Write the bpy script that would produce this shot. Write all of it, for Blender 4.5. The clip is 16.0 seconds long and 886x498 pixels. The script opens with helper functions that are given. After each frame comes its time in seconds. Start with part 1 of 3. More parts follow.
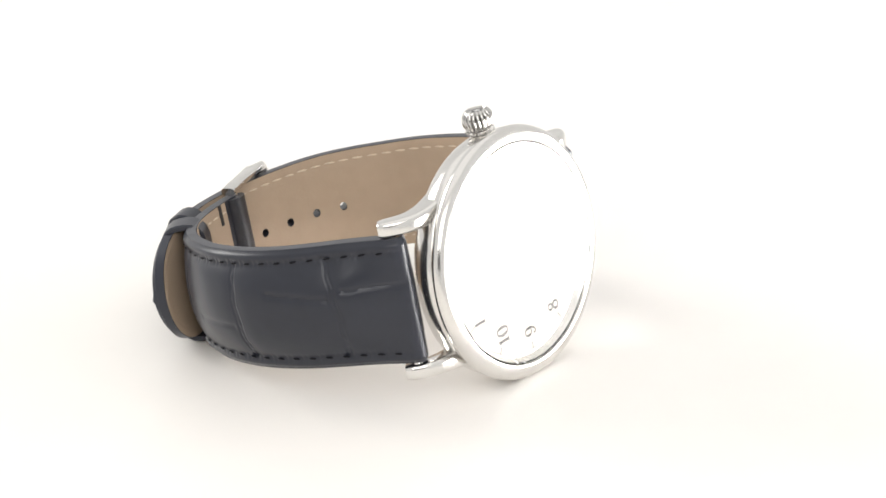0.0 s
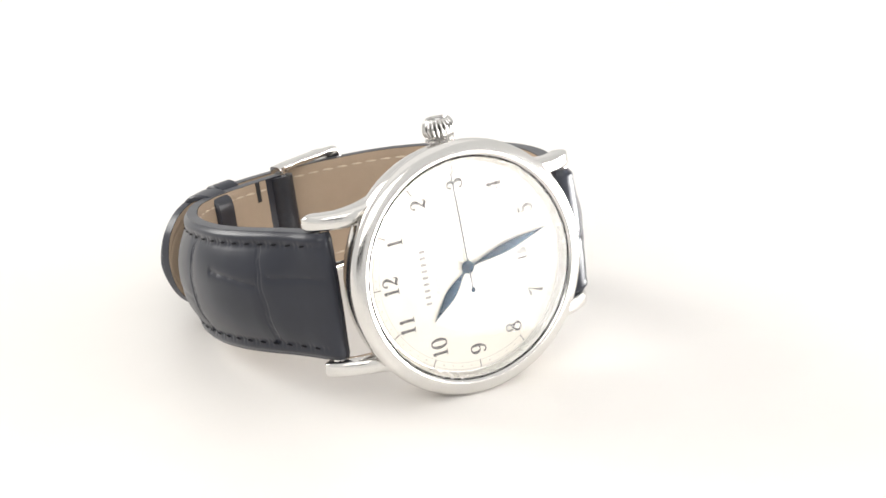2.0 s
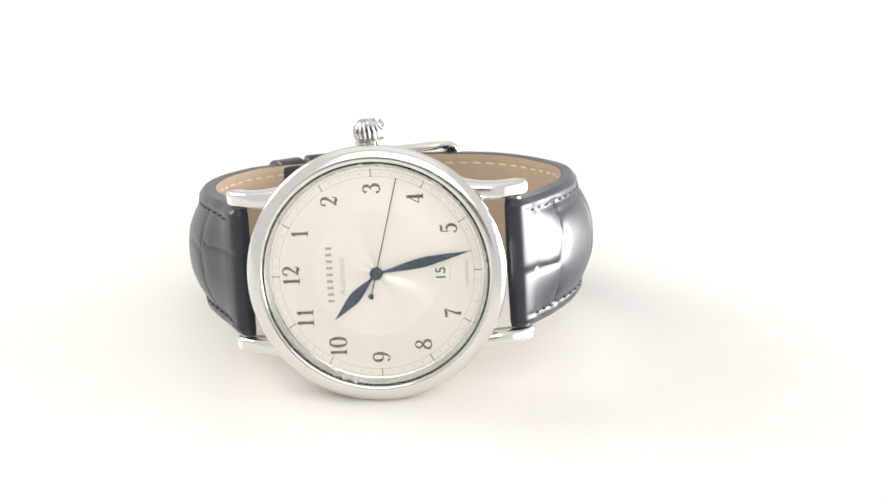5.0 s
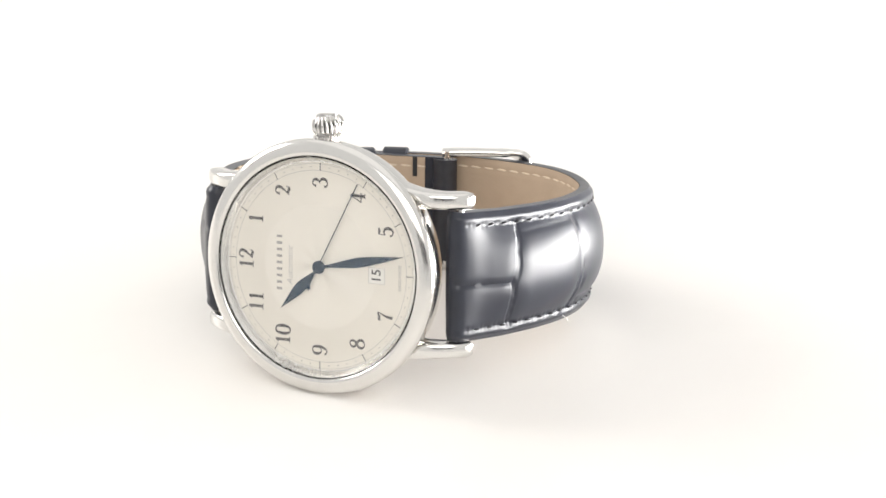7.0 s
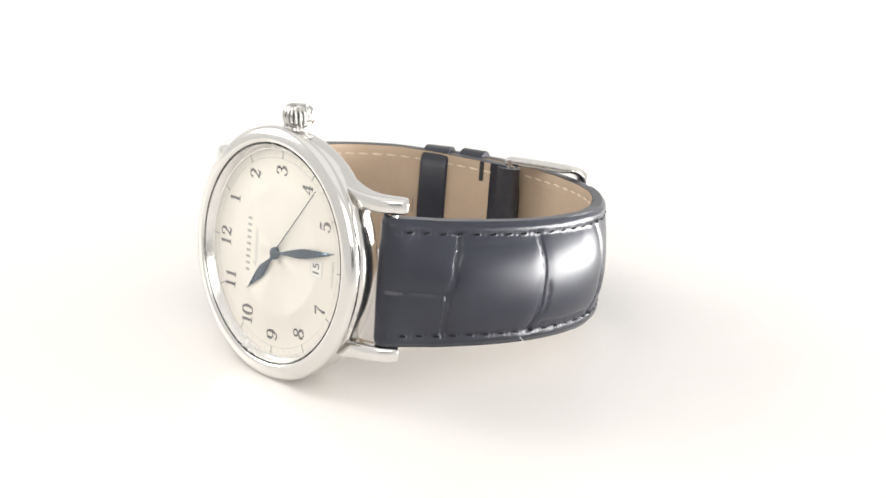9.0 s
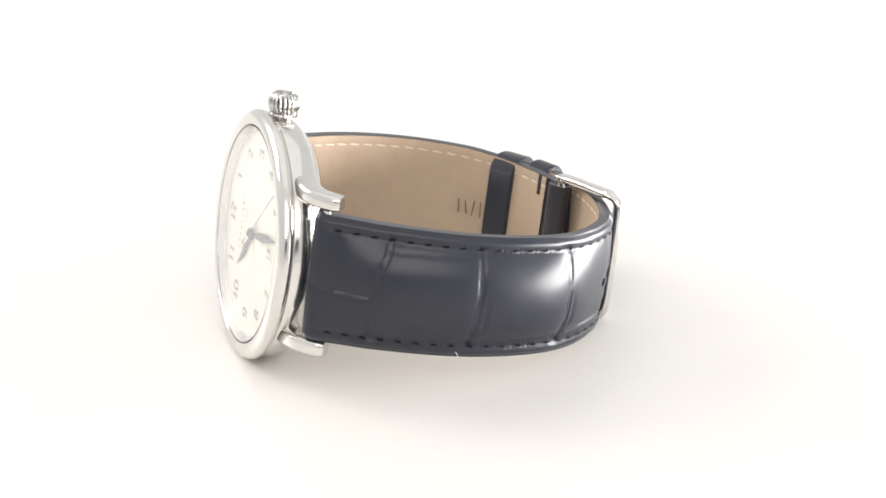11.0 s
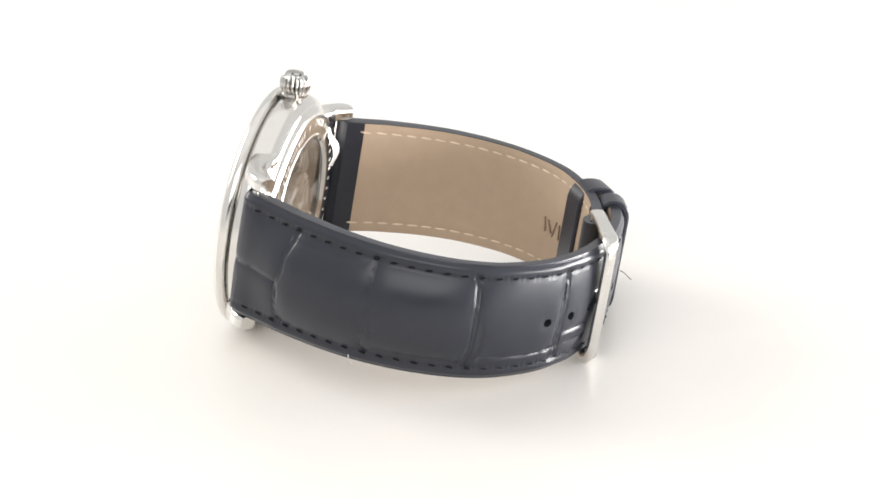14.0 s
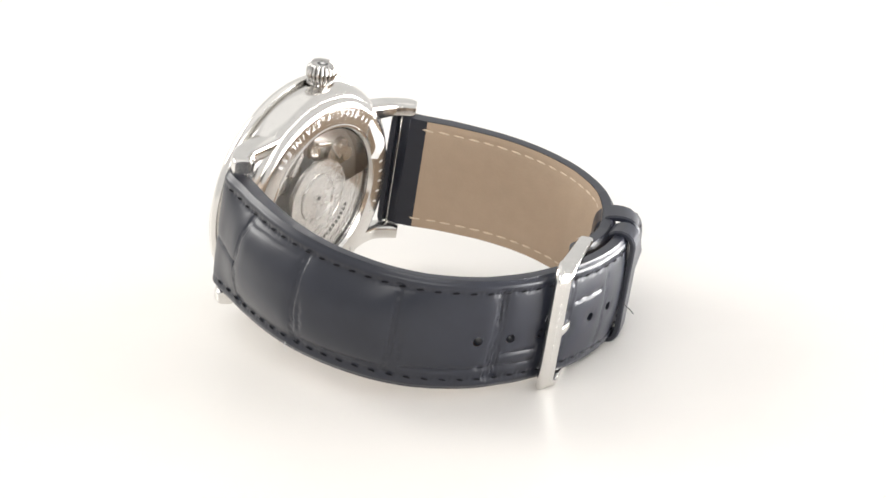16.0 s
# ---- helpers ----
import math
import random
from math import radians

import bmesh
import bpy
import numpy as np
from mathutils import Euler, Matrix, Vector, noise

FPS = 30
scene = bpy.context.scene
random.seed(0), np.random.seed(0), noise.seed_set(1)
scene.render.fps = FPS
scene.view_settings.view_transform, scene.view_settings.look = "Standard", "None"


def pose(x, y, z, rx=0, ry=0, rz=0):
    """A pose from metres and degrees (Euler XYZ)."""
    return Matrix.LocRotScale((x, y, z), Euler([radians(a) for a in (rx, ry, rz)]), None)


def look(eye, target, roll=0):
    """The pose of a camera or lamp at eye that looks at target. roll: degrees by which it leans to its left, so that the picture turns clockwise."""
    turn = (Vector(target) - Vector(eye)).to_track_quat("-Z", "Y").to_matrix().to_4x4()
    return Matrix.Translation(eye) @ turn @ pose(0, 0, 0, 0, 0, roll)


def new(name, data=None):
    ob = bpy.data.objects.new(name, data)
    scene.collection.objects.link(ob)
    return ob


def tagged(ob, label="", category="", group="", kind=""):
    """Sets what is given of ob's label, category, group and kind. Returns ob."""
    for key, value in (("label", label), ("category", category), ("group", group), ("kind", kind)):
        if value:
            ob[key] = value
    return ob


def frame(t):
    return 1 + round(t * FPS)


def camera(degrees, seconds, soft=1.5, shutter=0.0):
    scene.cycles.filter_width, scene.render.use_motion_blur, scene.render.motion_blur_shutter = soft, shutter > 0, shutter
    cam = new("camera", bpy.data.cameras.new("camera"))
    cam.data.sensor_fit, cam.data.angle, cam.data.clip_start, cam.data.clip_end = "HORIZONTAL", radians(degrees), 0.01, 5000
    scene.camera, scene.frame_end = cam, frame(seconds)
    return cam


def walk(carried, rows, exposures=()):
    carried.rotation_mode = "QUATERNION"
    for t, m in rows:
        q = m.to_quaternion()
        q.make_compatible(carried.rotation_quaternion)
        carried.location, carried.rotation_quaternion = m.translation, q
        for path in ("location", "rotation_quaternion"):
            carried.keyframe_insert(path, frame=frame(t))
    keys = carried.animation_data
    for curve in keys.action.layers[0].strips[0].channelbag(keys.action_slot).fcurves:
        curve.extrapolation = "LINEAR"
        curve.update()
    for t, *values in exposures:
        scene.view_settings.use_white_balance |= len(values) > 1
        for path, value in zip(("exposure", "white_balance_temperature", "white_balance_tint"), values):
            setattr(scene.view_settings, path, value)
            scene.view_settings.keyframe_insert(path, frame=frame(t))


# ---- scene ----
# A wristwatch lying on its side turns slowly on a white table before a fixed long lens.
MM = 0.001
BASE = 0.0141           # height of the fitted origin over the table
FOV, DIST, ELEV, YAW, ROLL = 19.655, 0.41437, 21.300, 0.918, -1.068

# ---- camera ----
cam = camera(FOV, 16.0, soft=1.6)
el, yw = radians(ELEV), radians(YAW)
eye = Vector((0, -DIST * math.cos(el), DIST * math.sin(el) + BASE))
ahead = Vector((0, math.cos(el), -math.sin(el))) * math.cos(yw) + Vector((math.sin(yw), 0, 0))
CAM = look(eye, eye + ahead * DIST, ROLL)
walk(cam, [(0.0, CAM), (16.0, CAM)])

# ---- light ----
world = bpy.data.worlds.new("studio_air")
scene.world = world
world.use_nodes = True
world.node_tree.nodes["Background"].inputs[0].default_value = (1, 0.988, 0.968, 1)
world.node_tree.nodes["Background"].inputs[1].default_value = 0.86
scene.view_settings.exposure = 0.0


def softbox(name, at, target, w, h, radiance, colour):
    data = bpy.data.lights.new(name, "AREA")
    data.shape, data.size, data.size_y = "RECTANGLE", w, h
    data.energy = radiance * math.pi * w * h
    data.color = colour
    ob = new(name, data)
    ob.matrix_world = look(at, target)
    return ob


softbox("overhead_softbox", (0.0, 0.1, 0.95), (0, 0.1, 0), 1.2, 1.2, 0.30, (1, 0.982, 0.955))
softbox("key_softbox", (-0.65, 0.32, 0.40), (0, 0, 0), 0.34, 0.30, 10.8, (1, 0.98, 0.95))
# fill lamp added out of view to brighten the dial and the table's front
softbox("front_fill", (-0.02, -0.80, 0.55), (0, 0, 0.02), 0.7, 0.45, 3.0, (1, 0.98, 0.95))


# ---- materials ----
def mat(name, colour, rough=0.5, metal=0.0, coat=0.0, spec=0.5, grain=0.0, grain_scale=800.0,
        bump=0.0, bump_scale=2000.0, bump_dist=0.0001, rough_var=0.0, island=0.0):
    m = bpy.data.materials.new(name)
    m.use_nodes = True
    nt = m.node_tree
    b = nt.nodes["Principled BSDF"]
    b.inputs["Base Color"].default_value = (*colour, 1)
    b.inputs["Roughness"].default_value = rough
    b.inputs["Metallic"].default_value = metal
    b.inputs["Coat Weight"].default_value = coat
    b.inputs["Coat Roughness"].default_value = 0.15
    b.inputs["Specular IOR Level"].default_value = spec
    tc = nt.nodes.new("ShaderNodeTexCoord")
    if grain:
        n = nt.nodes.new("ShaderNodeTexNoise")
        n.inputs["Scale"].default_value = grain_scale
        n.inputs["Detail"].default_value = 6
        n2 = nt.nodes.new("ShaderNodeTexNoise")
        n2.inputs["Scale"].default_value = grain_scale * 0.12
        mx = nt.nodes.new("ShaderNodeMath")
        mx.operation = "ADD"
        ramp = nt.nodes.new("ShaderNodeMapRange")
        ramp.inputs[1].default_value, ramp.inputs[2].default_value = 0.7, 1.3
        ramp.inputs[3].default_value, ramp.inputs[4].default_value = 1 - grain, 1 + grain
        mul = nt.nodes.new("ShaderNodeMix")
        mul.data_type, mul.blend_type = "RGBA", "MULTIPLY"
        mul.inputs[0].default_value = 1
        mul.inputs[6].default_value = (*colour, 1)
        nt.links.new(tc.outputs["Object"], n.inputs["Vector"])
        nt.links.new(tc.outputs["Object"], n2.inputs["Vector"])
        nt.links.new(n.outputs["Fac"], mx.inputs[0])
        nt.links.new(n2.outputs["Fac"], mx.inputs[1])
        nt.links.new(mx.outputs[0], ramp.inputs[0])
        nt.links.new(ramp.outputs[0], mul.inputs[7])
        nt.links.new(mul.outputs[2], b.inputs["Base Color"])
        if rough_var:
            rr = nt.nodes.new("ShaderNodeMapRange")
            rr.inputs[1].default_value, rr.inputs[2].default_value = 0.7, 1.3
            rr.inputs[3].default_value, rr.inputs[4].default_value = rough - rough_var, rough + rough_var
            nt.links.new(mx.outputs[0], rr.inputs[0])
            nt.links.new(rr.outputs[0], b.inputs["Roughness"])
    if bump:
        n = nt.nodes.new("ShaderNodeTexNoise")
        n.inputs["Scale"].default_value = bump_scale
        n.inputs["Detail"].default_value = 4
        bp = nt.nodes.new("ShaderNodeBump")
        bp.inputs["Strength"].default_value = bump
        bp.inputs["Distance"].default_value = bump_dist
        nt.links.new(tc.outputs["Object"], n.inputs["Vector"])
        nt.links.new(n.outputs["Fac"], bp.inputs["Height"])
        nt.links.new(bp.outputs[0], b.inputs["Normal"])
    return m


TABLE = mat("white_satin_acrylic", (0.81, 0.785, 0.75), 0.36, grain=0.015, grain_scale=60, bump=0.05, bump_scale=900)
DARK_CLOTH = mat("black_cloth", (0.02, 0.02, 0.022), 0.9, grain=0.2, grain_scale=60)
STEEL = mat("polished_steel", (0.71, 0.695, 0.67), 0.18, 1.0, grain=0.02, grain_scale=500, rough_var=0.0)
CROWN = mat("crown_steel", (0.54, 0.53, 0.515), 0.08, 1.0, grain=0.04, grain_scale=900)
SATIN = mat("satin_steel", (0.74, 0.73, 0.71), 0.24, 1.0, grain=0.03, grain_scale=900, rough_var=0.06)
LEATHER = mat("navy_black_leather", (0.018, 0.020, 0.0295), 0.335, 0, 0.06, 0.42, grain=0.10, grain_scale=400,
              rough_var=0.03)
LINING = mat("tan_lining_leather", (0.425, 0.324, 0.235), 0.58, 0, 0, 0.35, grain=0.035, grain_scale=420,
             bump=0.4, bump_scale=1800, bump_dist=0.00008)
EDGE = mat("black_edge_paint", (0.022, 0.023, 0.030), 0.38, 0, 0.1, grain=0.2, grain_scale=900, bump=0.2)
THREAD = mat("navy_thread", (0.006, 0.006, 0.009), 0.75, spec=0.2, grain=0.2, grain_scale=4000)
THREAD_TAN = mat("cream_thread", (0.62, 0.52, 0.40), 0.7, grain=0.15, grain_scale=4000)
DIAL = mat("silvered_dial", (0.725, 0.683, 0.605), 0.45, 0.1, grain=0.02, grain_scale=900)


DIAL_MID = mat("brushed_dial_middle", (0.75, 0.71, 0.635), 0.36, 0.25, grain=0.015, grain_scale=900)


def sunray(m, fine, broad):
    """Brushing that runs out from the middle of the dial, fine lines over broad sectors."""
    nt = m.node_tree
    tc = nt.nodes.new("ShaderNodeTexCoord")
    flat = nt.nodes.new("ShaderNodeVectorMath")
    flat.operation = "MULTIPLY"
    flat.inputs[1].default_value = (1, 1, 0)
    unit = nt.nodes.new("ShaderNodeVectorMath")
    unit.operation = "NORMALIZE"
    nt.links.new(tc.outputs["Object"], flat.inputs[0])
    nt.links.new(flat.outputs[0], unit.inputs[0])
    last = None
    for scale, detail, strength, distance in ((1.3, 0, broad, 0.0013), (30, 5, fine, 0.0001)):
        n = nt.nodes.new("ShaderNodeTexNoise")
        n.inputs["Scale"].default_value = scale
        n.inputs["Detail"].default_value = detail
        bp = nt.nodes.new("ShaderNodeBump")
        bp.inputs["Strength"].default_value = strength
        bp.inputs["Distance"].default_value = distance
        nt.links.new(unit.outputs[0], n.inputs["Vector"])
        nt.links.new(n.outputs["Fac"], bp.inputs["Height"])
        if last:
            nt.links.new(last.outputs[0], bp.inputs["Normal"])
        last = bp
    nt.links.new(last.outputs[0], nt.nodes["Principled BSDF"].inputs["Normal"])


sunray(DIAL, 0.05, 0.1)
sunray(DIAL_MID, 0.12, 0.9)
PRINT = mat("dark_dial_print", (0.085, 0.078, 0.074), 0.4)
PRINT_PALE = mat("pale_dial_print", (0.46, 0.44, 0.41), 0.5)
PRINT_GREY = mat("grey_dial_print", (0.33, 0.31, 0.29), 0.5)
BLUE = mat("blued_steel", (0.028, 0.055, 0.09), 0.22, 0.75, grain=0.1, grain_scale=900)
DATE = mat("date_disc_white", (0.74, 0.72, 0.67), 0.45)
BLACK = mat("black_recess", (0.015, 0.015, 0.017), 0.5)
WHITE = mat("white_enamel", (0.78, 0.78, 0.76), 0.3)
FILM = mat("clear_plastic_film", (0.75, 0.75, 0.75), 0.25, 0.0, 0.4)
MOVE = mat("movement_plate", (0.50, 0.475, 0.45), 0.34, 1.0, grain=0.12, grain_scale=700, bump=0.2, bump_scale=1500)
ENGRAVE = mat("engraved_grey", (0.12, 0.115, 0.11), 0.5, 0.3)
STAMP = mat("stamped_brown", (0.23, 0.165, 0.115), 0.6)
BRASS = mat("gilt_engraving", (0.30, 0.26, 0.20), 0.4, 0.6)


def glass_mat():
    m = bpy.data.materials.new("sapphire_glass")
    m.use_nodes = True
    nt = m.node_tree
    b = nt.nodes["Principled BSDF"]
    b.inputs["Base Color"].default_value = (1, 1, 1, 1)
    b.inputs["Roughness"].default_value = 0.02
    b.inputs["Transmission Weight"].default_value = 1
    b.inputs["IOR"].default_value = 1.5
    return m


GLASS = glass_mat()


# ---- mesh helpers ----
def link(name, verts, faces, material, parent=None, m=None, label="", smooth=True, extra=()):
    me = bpy.data.meshes.new(name)
    me.from_pydata([tuple(v) for v in verts], [], [tuple(f) for f in faces])
    me.materials.append(material)
    for e in extra:
        me.materials.append(e)
    bm = bmesh.new()
    bm.from_mesh(me)
    bmesh.ops.recalc_face_normals(bm, faces=bm.faces)
    bm.to_mesh(me)
    bm.free()
    for p in me.polygons:
        p.use_smooth = smooth
    if smooth:
        me.set_sharp_from_angle(angle=radians(38))
    return place(name, me, parent, m, label)


def place(name, me, parent=None, m=None, label=""):
    ob = new(name, me)
    if parent:
        ob.parent = parent
    if m is not None:
        ob.matrix_basis = m
    return tagged(ob, label)


def revolve(profile, n=128, a0=0.0, a1=2 * math.pi):
    """Closed or open profile of (r, z) in mm turned about z; scaled to metres."""
    verts, faces = [], []
    full = abs(a1 - a0 - 2 * math.pi) < 1e-6
    k = len(profile)
    steps = n if full else n + 1
    for i in range(steps):
        a = a0 + (a1 - a0) * i / n
        for r, z in profile:
            verts.append((r * math.cos(a) * MM, r * math.sin(a) * MM, z * MM))
    for i in range(n):
        j = (i + 1) % steps
        for q in range(k - 1):
            faces.append((i * k + q, j * k + q, j * k + q + 1, i * k + q + 1))
    return verts, faces


def disc(r, z, n=128):
    verts = [(r * math.cos(2 * math.pi * i / n) * MM, r * math.sin(2 * math.pi * i / n) * MM, z * MM) for i in range(n)]
    return verts, [tuple(range(n))]


def spline(points, n):
    """Catmull-Rom through the points, sampled evenly by length."""
    p = np.array(points, float)
    p = np.vstack([2 * p[0] - p[1], p, 2 * p[-1] - p[-2]])
    out = []
    for i in range(1, len(p) - 2):
        for s in np.linspace(0, 1, 120, endpoint=False):
            a, b, c, d = p[i - 1], p[i], p[i + 1], p[i + 2]
            out.append(0.5 * (2 * b + (c - a) * s + (2 * a - 5 * b + 4 * c - d) * s * s + (3 * b - a - 3 * c + d) * s ** 3))
    out.append(p[-2])
    out = np.array(out)
    d = np.concatenate([[0], np.cumsum(np.linalg.norm(np.diff(out, axis=0), axis=1))])
    s = np.linspace(0, d[-1], n)
    return np.stack([np.interp(s, d, out[:, k]) for k in range(out.shape[1])], 1), s


def ribbon(points, z0, z1, n=28):
    """A stroke of (x, y, width) points in mm, raised from z0 to z1."""
    p, _ = spline(points, n)
    t = np.gradient(p[:, :2], axis=0)
    t /= np.linalg.norm(t, axis=1)[:, None] + 1e-9
    nn = np.stack([-t[:, 1], t[:, 0]], 1) * p[:, 2:3] / 2
    lo, hi = p[:, :2] - nn, p[:, :2] + nn
    verts, faces = [], []
    for z in (z0, z1):
        verts += [(x, y, z) for x, y in lo] + [(x, y, z) for x, y in hi]
    k = 2 * n
    for i in range(n - 1):
        faces += [(k + i, k + i + 1, k + n + i + 1, k + n + i), (i, i + 1, k + i + 1, k + i),
                  (n + i, n + i + 1, k + n + i + 1, k + n + i)]
    faces += [(0, n, k + n, k), (n - 1, 2 * n - 1, k + 2 * n - 1, k + n - 1)]
    return verts, faces


def join(lists, s=MM):
    verts, faces = [], []
    for v, f in lists:
        o = len(verts)
        verts += [(a * s, b * s, c * s) for a, b, c in v]
        faces += [tuple(o + i for i in q) for q in f]
    return verts, faces


def box(x0, x1, y0, y1, z0, z1):
    v = [(x, y, z) for z in (z0, z1) for y in (y0, y1) for x in (x0, x1)]
    return v, [(0, 2, 3, 1), (4, 5, 7, 6), (0, 1, 5, 4), (2, 6, 7, 3), (0, 4, 6, 2), (1, 3, 7, 5)]


def bevel(ob, w, seg=3):
    md = ob.modifiers.new("bevel", "BEVEL")
    md.width, md.segments, md.limit_method, md.angle_limit = w, seg, "ANGLE", radians(40)
    return ob


def lettering(name, text, size, m, material, parent, slant=0.0, bold=0.0):
    cu = bpy.data.curves.new(name, "FONT")
    cu.body, cu.size, cu.align_x, cu.align_y, cu.extrude = text, size * MM, "CENTER", "CENTER", 0.01 * MM
    cu.shear, cu.offset = slant, bold * MM
    tmp = new(name, cu)
    me = bpy.data.meshes.new_from_object(tmp.evaluated_get(bpy.context.evaluated_depsgraph_get()))
    bpy.data.objects.remove(tmp)
    bpy.data.curves.remove(cu)
    me.materials.clear()
    me.materials.append(material)
    return place(name, me, parent, m)


# ---- the studio ----
def slab(name, x0, x1, y0, y1, z0, z1, material, label, category, kind="structure"):
    v, f = box(x0, x1, y0, y1, z0, z1)
    return tagged(link(name, v, f, material, smooth=False), label, category, kind=kind)


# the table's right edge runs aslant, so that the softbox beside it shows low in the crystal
corners = [(-0.60, -0.30), (0.0465, -0.30), (0.2145, 0.90), (-0.60, 0.90)]
tv = [(x, y, z) for z in (-0.02, 0.0) for x, y in corners]
tf = [(3, 2, 1, 0), (4, 5, 6, 7)] + [(i, (i + 1) % 4, 4 + (i + 1) % 4, 4 + i) for i in range(4)]
tagged(link("table_top", tv, tf, TABLE, smooth=False), "plain white satin tabletop under the watch", "table", kind="structure")

# unseen black panel, added so that the polished steel has something dark to reflect
slab("curtain", -0.34, 0.30, -0.96, -0.95, 0.10, 0.36, DARK_CLOTH, "unseen black panel added behind the camera for dark reflections", "curtain")


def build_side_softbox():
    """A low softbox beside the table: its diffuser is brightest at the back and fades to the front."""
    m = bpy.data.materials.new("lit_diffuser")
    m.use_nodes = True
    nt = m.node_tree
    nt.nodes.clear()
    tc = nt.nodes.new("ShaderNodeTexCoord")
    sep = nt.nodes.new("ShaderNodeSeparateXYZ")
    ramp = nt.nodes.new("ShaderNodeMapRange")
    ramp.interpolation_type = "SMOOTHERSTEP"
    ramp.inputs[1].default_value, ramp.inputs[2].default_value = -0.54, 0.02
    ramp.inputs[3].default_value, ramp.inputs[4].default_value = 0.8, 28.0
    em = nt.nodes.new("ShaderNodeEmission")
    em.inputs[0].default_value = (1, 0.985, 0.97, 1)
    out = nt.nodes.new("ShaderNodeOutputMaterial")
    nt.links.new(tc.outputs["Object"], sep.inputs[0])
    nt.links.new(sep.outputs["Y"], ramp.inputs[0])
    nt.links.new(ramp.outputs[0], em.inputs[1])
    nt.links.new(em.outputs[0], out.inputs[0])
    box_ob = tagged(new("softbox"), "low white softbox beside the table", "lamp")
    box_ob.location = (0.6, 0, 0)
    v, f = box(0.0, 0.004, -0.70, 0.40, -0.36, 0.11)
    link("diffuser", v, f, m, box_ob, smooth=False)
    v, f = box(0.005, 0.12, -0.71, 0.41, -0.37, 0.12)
    link("housing", v, f, DARK_CLOTH, box_ob, smooth=False)


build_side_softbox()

# ---- the watch ----
watch = tagged(new("wristwatch"), "steel wristwatch, silvered dial, navy-black crocodile strap, buckled, on its side", "wristwatch")
# Watch space: x to 3 o'clock, y to 12 o'clock, z out of the dial, in the space of the turning base.
A = Matrix(((-0.038, -0.995, -0.093, -0.00361), (0.172, 0.085, -0.981, -0.02365),
            (0.984, -0.053, 0.168, 0.00553 + BASE), (0, 0, 0, 1)))
q3 = A.to_3x3().to_quaternion().normalized()
A = Matrix.Translation(A.translation) @ q3.to_matrix().to_4x4()


def build_case():
    prof = [(15.5, -5.4), (17.3, -5.42), (17.75, -5.25), (18.25, -4.9), (18.7, -4.4), (19.05, -3.8), (19.28, -3.1), (19.38, -2.4), (19.39, -1.8), (19.3, -1.1), (19.1, -0.65), (18.8, -0.46), (18.0, -0.42)]
    v, f = revolve(prof, 160)
    case = link("case", v, f, STEEL, watch, A, "polished steel mid-case")
    prof = [(18.3, -0.42), (19.4, -0.42), (19.72, -0.32), (19.88, -0.05), (19.93, 0.35), (19.86, 0.75), (19.64, 1.1), (19.28, 1.38), (18.85, 1.57), (18.4, 1.7),
            (18.0, 1.76), (17.7, 1.74), (17.48, 1.62), (17.34, 1.42), (17.25, 1.1)]
    v, f = revolve(prof, 192)
    link("bezel", v, f, STEEL, watch, A, "rounded polished bezel")
    v, f = revolve([(17.28, 1.3), (17.1, 1.15), (16.5, 0.05), (16.3, 0.0)], 160)
    link("flange", v, f, SATIN, watch, A, "sloping inner flange ring")
    dome = [(17.3 * k / 10, 1.64 - 0.03 * (k / 10) ** 2) for k in range(11)]
    under = [(17.3 * k / 10, 1.22 - 0.06 * (k / 10) ** 2) for k in range(10, -1, -1)]
    v, f = revolve(dome + under, 128)
    g = link("crystal", v, f, GLASS, watch, A, "slightly domed clear crystal")
    g.visible_shadow = False
    # lugs: a bent, rounded bar from the case side to the strap end
    path = [(12.0, -3.0), (15.5, -2.9), (18.3, -3.3), (20.2, -4.25), (21.5, -5.3), (22.4, -6.5)]
    pts, s = spline(path, 48)
    base_v, base_f = [], []
    n = 36
    tang = np.gradient(pts, axis=0)
    tang /= np.linalg.norm(tang, axis=1)[:, None]
    for i, (y, z) in enumerate(pts):
        k = i / (len(pts) - 1)
        hw, ht = 1.3 + 0.6 * (1 - k) ** 3, 1.6 + 0.6 * (1 - k) ** 1.5
        mid = 10.2 + hw
        if k > 0.86:
            fall = math.sqrt(max(0.0, 1 - ((k - 0.86) / 0.15) ** 2))
            hw, ht = hw * (0.72 + 0.28 * fall), ht * (0.72 + 0.28 * fall)
        ny, nz = -tang[i][1], tang[i][0]
        for j in range(n):
            a = 2 * math.pi * j / n
            ca, sa = math.cos(a), math.sin(a)
            px = hw * math.copysign(abs(ca) ** 0.56, ca)
            pn = ht * math.copysign(abs(sa) ** 0.56, sa) - 0.1
            base_v.append((mid + px, y + ny * pn, z + nz * pn))
    for i in range(len(pts) - 1):
        for j in range(n):
            base_f.append((i * n + j, i * n + (j + 1) % n, (i + 1) * n + (j + 1) % n, (i + 1) * n + j))
    base_f.append(tuple(range(n)))
    base_f.append(tuple(range((len(pts) - 1) * n, len(pts) * n)))
    for sx in (1, -1):
        for sy in (1, -1):
            v, f = join([([(x * sx, y * sy, z) for x, y, z in base_v], base_f)])
            link("lug", v, f, STEEL, watch, A, "curved polished lug")
    for sy in (1, -1):
        v = []
        for x in (-10.2, 10.2):
            for j in range(12):
                a = 2 * math.pi * j / 12
                v.append((x, 21.7 * sy + 0.55 * math.cos(a), -4.6 + 0.55 * math.sin(a)))
        f = [(j, (j + 1) % 12, 12 + (j + 1) % 12, 12 + j) for j in range(12)]
        v, f = join([(v, f)])
        link("spring_bar", v, f, SATIN, watch, A)


